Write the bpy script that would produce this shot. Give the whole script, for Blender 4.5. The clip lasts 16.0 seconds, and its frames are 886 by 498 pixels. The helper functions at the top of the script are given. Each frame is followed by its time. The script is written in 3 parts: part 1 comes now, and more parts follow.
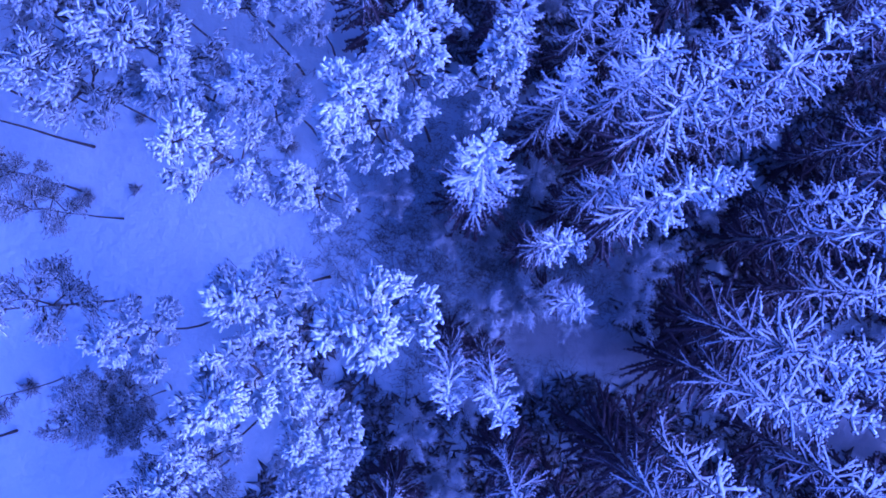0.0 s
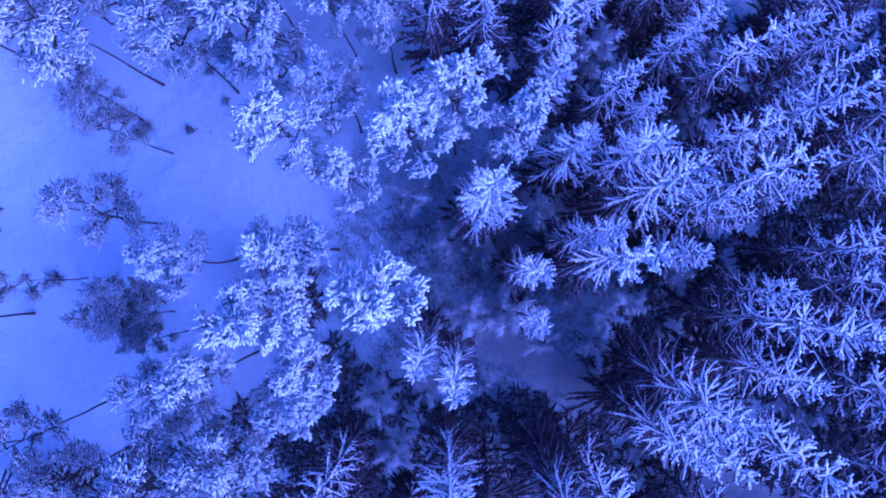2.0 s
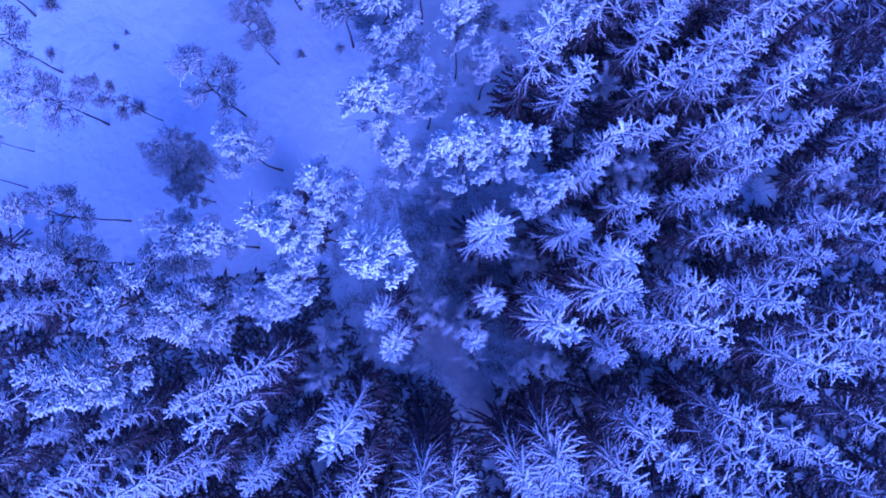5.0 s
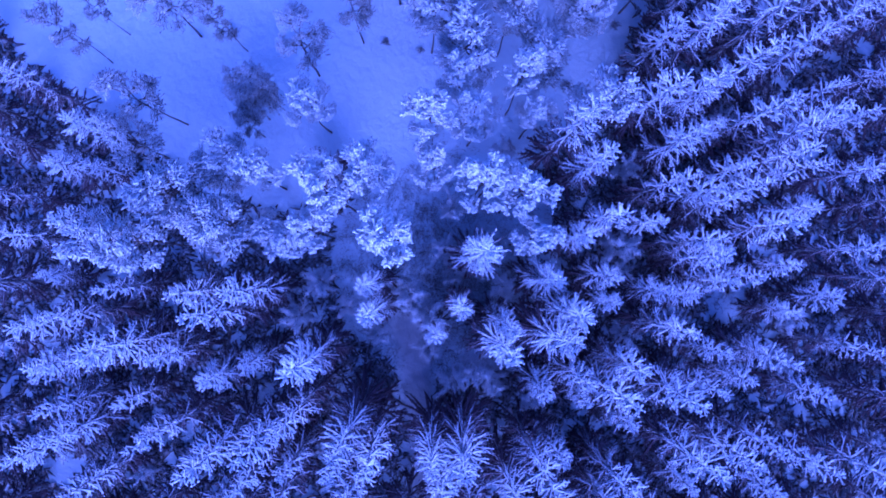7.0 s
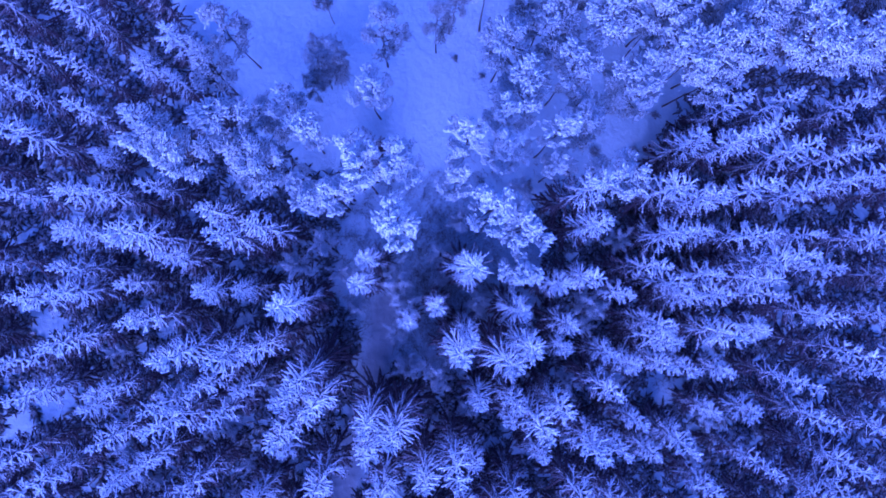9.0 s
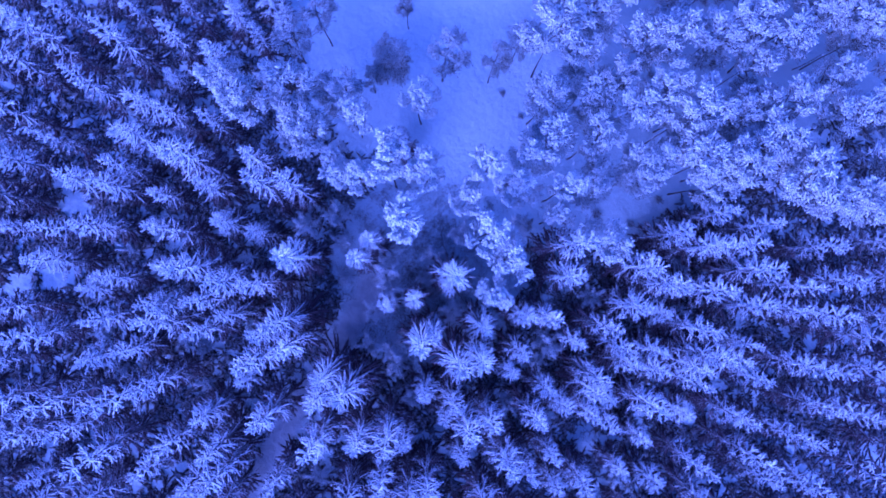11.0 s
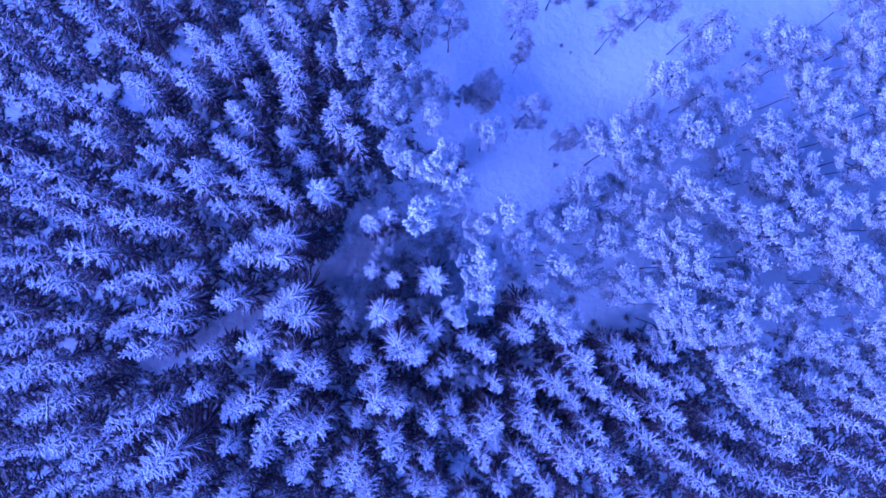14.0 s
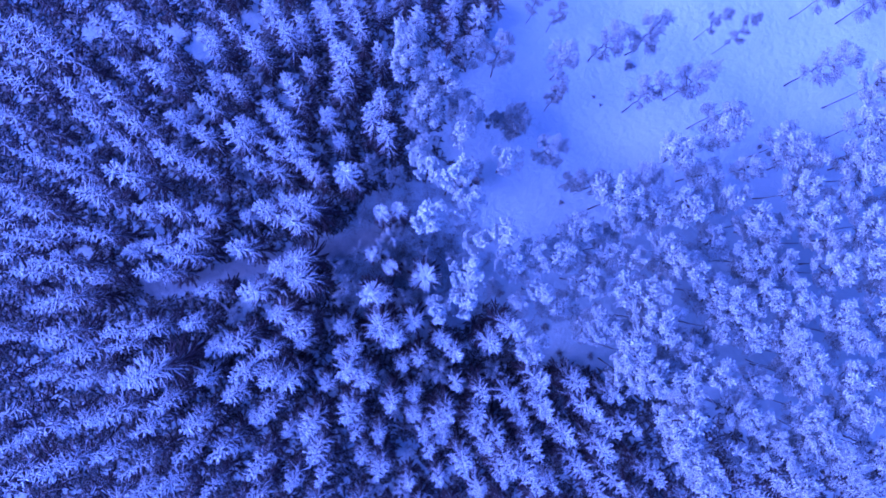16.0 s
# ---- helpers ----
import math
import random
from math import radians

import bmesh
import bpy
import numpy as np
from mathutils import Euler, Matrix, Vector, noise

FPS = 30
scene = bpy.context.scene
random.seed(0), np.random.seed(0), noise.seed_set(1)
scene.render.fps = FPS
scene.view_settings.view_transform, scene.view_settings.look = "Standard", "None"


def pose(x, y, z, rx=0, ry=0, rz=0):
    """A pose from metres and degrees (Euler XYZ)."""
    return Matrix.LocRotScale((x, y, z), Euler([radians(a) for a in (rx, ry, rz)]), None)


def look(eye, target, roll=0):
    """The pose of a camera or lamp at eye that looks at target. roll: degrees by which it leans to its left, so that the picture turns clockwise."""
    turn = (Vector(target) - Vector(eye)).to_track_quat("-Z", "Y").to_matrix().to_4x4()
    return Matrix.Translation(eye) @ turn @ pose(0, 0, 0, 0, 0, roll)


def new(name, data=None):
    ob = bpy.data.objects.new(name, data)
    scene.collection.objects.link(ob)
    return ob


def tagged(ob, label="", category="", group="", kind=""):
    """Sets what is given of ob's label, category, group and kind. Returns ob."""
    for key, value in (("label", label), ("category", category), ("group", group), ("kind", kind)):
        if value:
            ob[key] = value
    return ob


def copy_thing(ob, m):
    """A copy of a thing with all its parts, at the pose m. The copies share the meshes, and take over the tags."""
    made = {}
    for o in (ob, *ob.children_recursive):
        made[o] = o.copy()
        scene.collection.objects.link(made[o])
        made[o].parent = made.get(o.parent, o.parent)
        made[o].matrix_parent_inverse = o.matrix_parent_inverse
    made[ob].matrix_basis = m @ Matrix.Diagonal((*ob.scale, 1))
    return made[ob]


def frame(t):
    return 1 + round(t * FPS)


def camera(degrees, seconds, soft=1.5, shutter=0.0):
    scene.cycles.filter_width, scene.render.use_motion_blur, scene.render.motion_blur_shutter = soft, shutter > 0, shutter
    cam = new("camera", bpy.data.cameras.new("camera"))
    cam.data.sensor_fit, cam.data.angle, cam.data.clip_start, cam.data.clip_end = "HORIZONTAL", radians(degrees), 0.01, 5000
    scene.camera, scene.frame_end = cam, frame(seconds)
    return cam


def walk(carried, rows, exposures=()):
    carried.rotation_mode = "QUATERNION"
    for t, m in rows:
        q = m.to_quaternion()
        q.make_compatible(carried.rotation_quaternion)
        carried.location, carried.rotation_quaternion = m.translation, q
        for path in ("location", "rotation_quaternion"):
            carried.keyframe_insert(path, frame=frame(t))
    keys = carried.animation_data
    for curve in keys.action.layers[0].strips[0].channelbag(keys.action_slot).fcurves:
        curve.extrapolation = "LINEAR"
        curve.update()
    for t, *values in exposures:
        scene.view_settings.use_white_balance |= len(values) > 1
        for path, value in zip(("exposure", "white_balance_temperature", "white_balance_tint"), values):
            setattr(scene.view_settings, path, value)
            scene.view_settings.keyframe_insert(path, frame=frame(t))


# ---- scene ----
cam = camera(71.81, 16.0, soft=1.8)
# The drone rises straight up and turns; its camera looks down, a degree or two off the plumb line.
# Seconds, place, turn, nod and bank.
ROWS = [
    (0.0, -0.00, -0.00, 53.00, 0.03, 1.11, 0.85),
    (0.5, 0.10, 0.03, 54.53, 2.54, 1.11, 0.95),
    (1.0, 0.15, 0.06, 56.06, 6.04, 1.12, 0.91),
    (1.5, 0.21, 0.04, 57.67, 10.03, 1.22, 0.84),
    (2.0, 0.25, -0.03, 59.33, 14.35, 1.37, 0.71),
    (2.5, 0.29, -0.08, 61.06, 19.25, 1.50, 0.52),
    (3.0, 0.36, -0.12, 62.70, 23.78, 1.55, 0.34),
    (3.5, 0.42, -0.11, 64.36, 28.71, 1.57, 0.21),
    (4.0, 0.44, -0.07, 66.03, 33.80, 1.55, 0.07),
    (4.2, 0.45, -0.05, 66.73, 35.81, 1.54, 0.01),
    (6.3, 0.71, 0.04, 74.69, 58.10, 1.52, -0.65),
    (6.5, 0.71, 0.05, 75.50, 60.33, 1.51, -0.72),
    (7.0, 0.70, 0.09, 77.43, 65.62, 1.50, -0.89),
    (7.5, 0.69, 0.12, 79.49, 70.84, 1.50, -1.05),
    (8.0, 0.76, 0.15, 81.47, 76.27, 1.53, -1.20),
    (8.5, 0.82, 0.16, 83.52, 81.73, 1.55, -1.41),
    (9.0, 0.92, 0.11, 85.33, 85.57, 1.49, -1.52),
    (9.2, 0.96, 0.09, 86.06, 87.22, 1.50, -1.60),
    (11.3, 1.64, 0.55, 94.82, 107.22, 1.77, -2.23),
    (11.5, 1.63, 0.58, 95.66, 109.43, 1.70, -2.29),
    (12.0, 1.59, 0.68, 97.68, 115.30, 1.56, -2.41),
    (12.5, 1.60, 0.75, 99.67, 120.89, 1.47, -2.53),
    (13.0, 1.75, 0.90, 101.62, 126.04, 1.44, -2.64),
    (13.5, 1.90, 1.12, 103.59, 130.63, 1.48, -2.68),
    (14.0, 2.00, 1.29, 105.48, 135.16, 1.47, -2.72),
    (14.5, 2.08, 1.45, 107.46, 138.89, 1.46, -2.79),
    (15.0, 2.19, 1.66, 109.51, 142.01, 1.44, -2.75),
    (15.5, 2.21, 1.88, 111.74, 145.72, 1.42, -2.81),
    (16.0, 2.16, 2.10, 113.90, 149.47, 1.39, -2.81),
]
walk(cam, [(t, pose(x, y, z, 0, 0, turn) @ pose(0, 0, 0, nod, bank, 0)) for t, x, y, z, turn, nod, bank in ROWS])

# ---- world, sun and exposure ----
SUN_UP, SUN_TURN = 28.0, 112.0
sky_world = bpy.data.worlds.new("winter_sky")
scene.world = sky_world
sky_world.use_nodes = True
wn = sky_world.node_tree.nodes
wl = sky_world.node_tree.links
sky = wn.new("ShaderNodeTexSky")
sky.sky_type, sky.sun_disc = "NISHITA", False
sky.sun_elevation, sky.sun_rotation = radians(SUN_UP), radians(SUN_TURN)
wl.new(sky.outputs[0], wn["Background"].inputs[0])
wn["Background"].inputs[1].default_value = 0.098
sun = new("sun", bpy.data.lights.new("sun", "SUN"))
sun.data.energy, sun.data.angle, sun.data.color = 2.2, radians(48), (1.0, 0.97, 0.95)
sun.matrix_world = look((0, 0, 150), Vector((0, 0, 150)) - Vector((
    math.sin(radians(SUN_TURN)) * math.cos(radians(SUN_UP)),
    math.cos(radians(SUN_TURN)) * math.cos(radians(SUN_UP)),
    math.sin(radians(SUN_UP)))))
scene.view_settings.exposure = 0.46
scene.view_settings.use_white_balance = True
scene.view_settings.white_balance_temperature = 3810
scene.view_settings.white_balance_tint = 71


# ---- materials ----
def material(name, rough):
    m = bpy.data.materials.new(name)
    m.use_nodes = True
    n, l = m.node_tree.nodes, m.node_tree.links
    b = n["Principled BSDF"]
    b.inputs["Roughness"].default_value = rough
    return m, n, l, b


def noise_node(n, l, scale, detail=4.0, rough=0.6, space="Object"):
    c = n.new("ShaderNodeTexCoord")
    t = n.new("ShaderNodeTexNoise")
    t.inputs["Scale"].default_value, t.inputs["Detail"].default_value, t.inputs["Roughness"].default_value = scale, detail, rough
    l.new(c.outputs[space], t.inputs["Vector"])
    return t


def span(n, l, value, lo, hi, to_lo=0.0, to_hi=1.0):
    r = n.new("ShaderNodeMapRange")
    r.interpolation_type = "SMOOTHSTEP"
    for k, v in zip((1, 2, 3, 4), (lo, hi, to_lo, to_hi)):
        r.inputs[k].default_value = v
    l.new(value, r.inputs[0])
    return r.outputs[0]


def mix(n, l, fac, a, b):
    x = n.new("ShaderNodeMix")
    x.data_type = "RGBA"
    l.new(fac, x.inputs[0])
    for socket, v in ((x.inputs[6], a), (x.inputs[7], b)):
        if isinstance(v, tuple):
            socket.default_value = (*v, 1)
        else:
            l.new(v, socket)
    return x.outputs[2]


def sums(n, l, op, a, b):
    x = n.new("ShaderNodeMath")
    x.operation = op
    for socket, v in zip(x.inputs, (a, b)):
        if isinstance(v, (int, float)):
            socket.default_value = v
        else:
            l.new(v, socket)
    return x.outputs[0]


def bump(n, l, b, height, strength, distance):
    x = n.new("ShaderNodeBump")
    x.inputs["Strength"].default_value, x.inputs["Distance"].default_value = strength, distance
    l.new(height, x.inputs["Height"])
    l.new(x.outputs[0], b.inputs["Normal"])


def snowy(name, low, high, dark, dark2, patch=0.35, white=(0.82, 0.84, 0.86), rough=0.7):
    """Needles or twigs with snow lying on what faces up."""
    m, n, l, b = material(name, 0.75)
    geo = n.new("ShaderNodeNewGeometry")
    xyz = n.new("ShaderNodeSeparateXYZ")
    l.new(geo.outputs["Normal"], xyz.inputs[0])
    coarse = noise_node(n, l, 1.1, 3.0)
    fine = noise_node(n, l, 11.0, 5.0, 0.75)
    up = sums(n, l, "ADD", xyz.outputs["Z"], sums(n, l, "MULTIPLY", sums(n, l, "SUBTRACT", fine.outputs[0], 0.5), rough))
    up = sums(n, l, "ADD", up, sums(n, l, "MULTIPLY", sums(n, l, "SUBTRACT", coarse.outputs[0], 0.5), patch * 2))
    # Thins the snow cover; on spruces it also carries shade low in the crown.
    snow_shade = n.new("ShaderNodeAttribute")
    snow_shade.attribute_name = "snow_shade"
    up = sums(n, l, "ADD", up, sums(n, l, "SUBTRACT", snow_shade.outputs["Fac"], 1.0))
    cover = span(n, l, up, low, high)
    info = n.new("ShaderNodeObjectInfo")
    needles = mix(n, l, fine.outputs[0], dark, dark2)
    snow = mix(n, l, coarse.outputs[0], tuple(0.9 * v for v in white), white)
    snow = mix(n, l, span(n, l, info.outputs["Random"], 0, 1, 0, 0.22), snow, tuple(0.8 * v for v in white))
    l.new(mix(n, l, cover, needles, snow), b.inputs["Base Color"])
    bump(n, l, b, fine.outputs[0], rough, 0.09)
    return m


def bark_material(name, dark, light):
    m, n, l, b = material(name, 0.9)
    t = noise_node(n, l, 7.0, 5.0, 0.7)
    big = noise_node(n, l, 0.8, 2.0)
    l.new(mix(n, l, big.outputs[0], mix(n, l, t.outputs[0], dark, light), dark), b.inputs["Base Color"])
    bump(n, l, b, t.outputs[0], 0.8, 0.03)
    return m


def ground_material():
    m, n, l, b = material("lying_snow", 0.7)
    broad = noise_node(n, l, 0.05, 4.0, 0.55)
    mid = noise_node(n, l, 0.5, 5.0, 0.6)
    fine = noise_node(n, l, 6.0, 4.0, 0.7)
    drift = noise_node(n, l, 0.9, 3.0, 0.5)
    snow = mix(n, l, span(n, l, broad.outputs[0], 0.3, 0.7), (0.75, 0.84, 0.86), (0.83, 0.91, 0.92))
    litter = span(n, l, mid.outputs[0], 0.63, 0.75, 0.0, 0.3)
    worn = n.new("ShaderNodeAttribute")
    worn.attribute_name = "packed"
    packed = mix(n, l, mid.outputs[0], (0.3, 0.31, 0.33), (0.5, 0.51, 0.53))
    l.new(mix(n, l, worn.outputs["Fac"], mix(n, l, litter, snow, (0.5, 0.52, 0.53)), packed), b.inputs["Base Color"])
    bump(n, l, b, sums(n, l, "ADD", sums(n, l, "ADD", mid.outputs[0], sums(n, l, "MULTIPLY", drift.outputs[0], 0.7)), sums(n, l, "MULTIPLY", fine.outputs[0], 0.1)), 0.55, 0.6)
    return m


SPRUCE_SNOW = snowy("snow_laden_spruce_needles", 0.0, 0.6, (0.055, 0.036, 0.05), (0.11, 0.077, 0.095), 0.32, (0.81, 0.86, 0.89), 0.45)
PINE_SNOW = snowy("snow_laden_pine_needles", -0.3, 0.5, (0.035, 0.03, 0.024), (0.075, 0.062, 0.045), 0.3, (0.84, 0.89, 0.9))
FROST = snowy("frosted_twigs", -1.5, 0.1, (0.1, 0.09, 0.09), (0.2, 0.18, 0.18), 0.3, (0.76, 0.8, 0.83))
SHRUB = snowy("bare_shrub_with_thin_snow", 0.0, 1.1, (0.03, 0.03, 0.024), (0.07, 0.06, 0.045), 0.3)
BRUSH = snowy("brush_with_thin_frost", 0.1, 1.3, (0.025, 0.025, 0.02), (0.06, 0.055, 0.045), 0.3, (0.6, 0.62, 0.65))
# Dark colour of the added floor growth, in place of shade under the spruces.
SHADE_GROWTH = snowy("shade_growth", 0.3, 1.35, (0.05, 0.04, 0.036), (0.11, 0.085, 0.075), 0.4, (0.6, 0.62, 0.65))
PINE_BARK = bark_material("pine_bark", (0.05, 0.04, 0.033), (0.2, 0.15, 0.12))
SPRUCE_BARK = snowy("snow_dusted_spruce_bark", -0.5, 0.5, (0.03, 0.025, 0.02), (0.08, 0.065, 0.055))
BIRCH_BARK = bark_material("birch_bark", (0.09, 0.085, 0.08), (0.4, 0.39, 0.37))
SNOW_GROUND = ground_material()


# ---- ground: one sheet of snow out to the horizon ----
TRACK = [(6.3, -6.2), (10, -6.7), (14.4, -8.2), (20, -10), (25.5, -11.8), (31.5, -14), (42, -17), (60, -24), (90, -34), (130, -44)]


def from_track(x, y):
    """Distance of points to the middle of the forest track."""
    best = np.full(np.shape(x), 1e9)
    for (ax, ay), (bx, by) in zip(TRACK, TRACK[1:]):
        dx, dy = bx - ax, by - ay
        s = np.clip(((x - ax) * dx + (y - ay) * dy) / (dx * dx + dy * dy), 0, 1)
        best = np.minimum(best, np.hypot(x - ax - s * dx, y - ay - s * dy))
    return best


def ground_height(x, y):
    z = 0.22 * np.sin(0.11 * x + 1.3) * np.cos(0.13 * y) + 0.12 * np.sin(0.37 * x + 0.21 * y) + 0.06 * np.sin(0.9 * y - 0.5 * x + 2) * np.sin(0.7 * x)
    d = from_track(x, y)
    near = np.exp(-(d / 2.0) ** 4)
    rut = np.exp(-((d - 0.8) / 0.28) ** 2)
    return z * (1 - 0.7 * near) - 0.18 * near - 0.1 * rut


def mesh_from(name, verts, faces, mats, smooth=True):
    me = bpy.data.meshes.new(name)
    me.from_pydata(verts, [], faces)
    for m in mats:
        me.materials.append(m)
    me.polygons.foreach_set("use_smooth", [smooth] * len(me.polygons))
    me.update()
    return me


def build_ground():
    near = np.arange(-110, 110.1, 0.85)
    far = 110 + np.cumsum(np.geomspace(1.5, 420, 28))
    axis = np.concatenate([-far[::-1], near, far])
    gx, gy = np.meshgrid(axis, axis, indexing="ij")
    gz = ground_height(gx, gy)
    count = len(axis)
    verts = np.stack([gx, gy, gz], -1).reshape(-1, 3)
    i = (np.arange(count - 1)[:, None] * count + np.arange(count - 1)[None, :]).ravel()
    faces = np.stack([i, i + count, i + count + 1, i + 1], 1)
    sheet = mesh_from("ground", verts.tolist(), faces.tolist(), [SNOW_GROUND])
    sheet.attributes.new("packed", "FLOAT", "POINT").data.foreach_set("value", np.exp(-(from_track(gx, gy) / 2.3) ** 4).ravel())
    ground = new("ground", sheet)
    tagged(ground, "deep undisturbed snow covering the forest floor and clearing", "ground", kind="structure")


build_ground()


# ---- shoots, limbs and trunks ----
class Wood:
    """Gathers tapered shoots into one mesh."""

    def __init__(self, seed):
        self.rng = np.random.default_rng(seed)
        self.verts, self.faces, self.ladens, self.count = [], [], [], 0
        self.laden = 1.0

    def shoots(self, start, way, length, thick, sag=0.0, sides=4, rings=((0.0, 0.55), (0.55, 1.0)), rough=0.25):
        """Tapered shoots that end in a tip; arrays of N."""
        start, way = np.atleast_2d(start).astype(float), np.atleast_2d(way).astype(float)
        n = len(start)
        length, thick, sag = (np.broadcast_to(np.asarray(v, float), (n,)) for v in (length, thick, sag))
        way = way / np.linalg.norm(way, axis=1, keepdims=True)
        side = np.cross(way, (0.0, 0.0, 1.0)) + 1e-6
        side /= np.linalg.norm(side, axis=1, keepdims=True)
        top = np.cross(side, way)
        turn = np.arange(sides) * 2 * math.pi / sides + math.pi / sides
        block = []
        for s, r in rings:
            mid = start + way * (length * s)[:, None] - np.array((0, 0, 1.0)) * (sag * length * s * s)[:, None]
            rr = (thick * r)[:, None] * (1 + rough * self.rng.uniform(-1, 1, (n, sides)))
            ring = mid[:, None] + side[:, None] * (np.cos(turn) * rr)[..., None] + top[:, None] * (np.sin(turn) * rr)[..., None]
            block.append(ring)
        tip = start + way * length[:, None] * 0.97 - np.array((0, 0, 1.0)) * (sag * length)[:, None]
        block.append(tip[:, None])
        v = np.concatenate(block, 1)
        per = v.shape[1]
        self.verts.append(v.reshape(-1, 3))
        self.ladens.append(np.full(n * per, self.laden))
        base = self.count + per * np.arange(n)
        k = np.arange(sides)
        k2 = (k + 1) % sides
        for j in range(len(rings) - 1):
            a = j * sides
            quad = np.stack([a + k, a + k2, a + sides + k2, a + sides + k], 1)
            self.faces += (base[:, None, None] + quad[None]).reshape(-1, 4).tolist()
        a = (len(rings) - 1) * sides
        tri = np.stack([a + k, a + k2, np.full(sides, per - 1)], 1)
        self.faces += (base[:, None, None] + tri[None]).reshape(-1, 3).tolist()
        self.count += n * per

    def data(self, name, mat):
        me = mesh_from(name, np.concatenate(self.verts).tolist(), self.faces, [mat])
        me.attributes.new("snow_shade", "FLOAT", "POINT").data.foreach_set("value", np.concatenate(self.ladens))
        return me


def trunk_data(seed, height, thick, mat, bend=0.15, bare=0):
    rng = np.random.default_rng(seed)
    levels, sides = 9, 8
    shift = np.cumsum(rng.normal(0, bend / 3, (levels, 2)), 0)
    shift[0] = 0
    verts, faces = [], []
    for i in range(levels):
        s = i / (levels - 1)
        r = thick * (1 - 0.95 * s) * (1.35 if i == 0 else 1)
        for k in range(sides):
            a = 2 * math.pi * k / sides
            verts.append((shift[i, 0] + r * math.cos(a), shift[i, 1] + r * math.sin(a), height * s - (0.5 if i == 0 else 0)))
    for i in range(levels - 1):
        for k in range(sides):
            a, b = i * sides + k, i * sides + (k + 1) % sides
            faces.append((a, b, b + sides, a + sides))
    faces.append(tuple(range((levels - 1) * sides, levels * sides)))
    if bare:
        w = Wood(seed + 900)
        turn = w.rng.uniform(0, 6.283, bare)
        way = np.stack([np.cos(turn), np.sin(turn), w.rng.uniform(-0.45, 0.05, bare)], 1)
        from_up = np.zeros((bare, 3))
        from_up[:, 2] = w.rng.uniform(0.06, 0.34, bare) * height
        w.shoots(from_up, way, w.rng.uniform(0.7, 2.0, bare), 0.03, 0.15, 3)
        faces += [tuple(v + len(verts) for v in f) for f in w.faces]
        verts += np.concatenate(w.verts).tolist()
    me = mesh_from("trunk", verts, faces, [mat])
    me.attributes.new("snow_shade", "FLOAT", "POINT").data.foreach_set("value", np.ones(len(verts)))
    return me


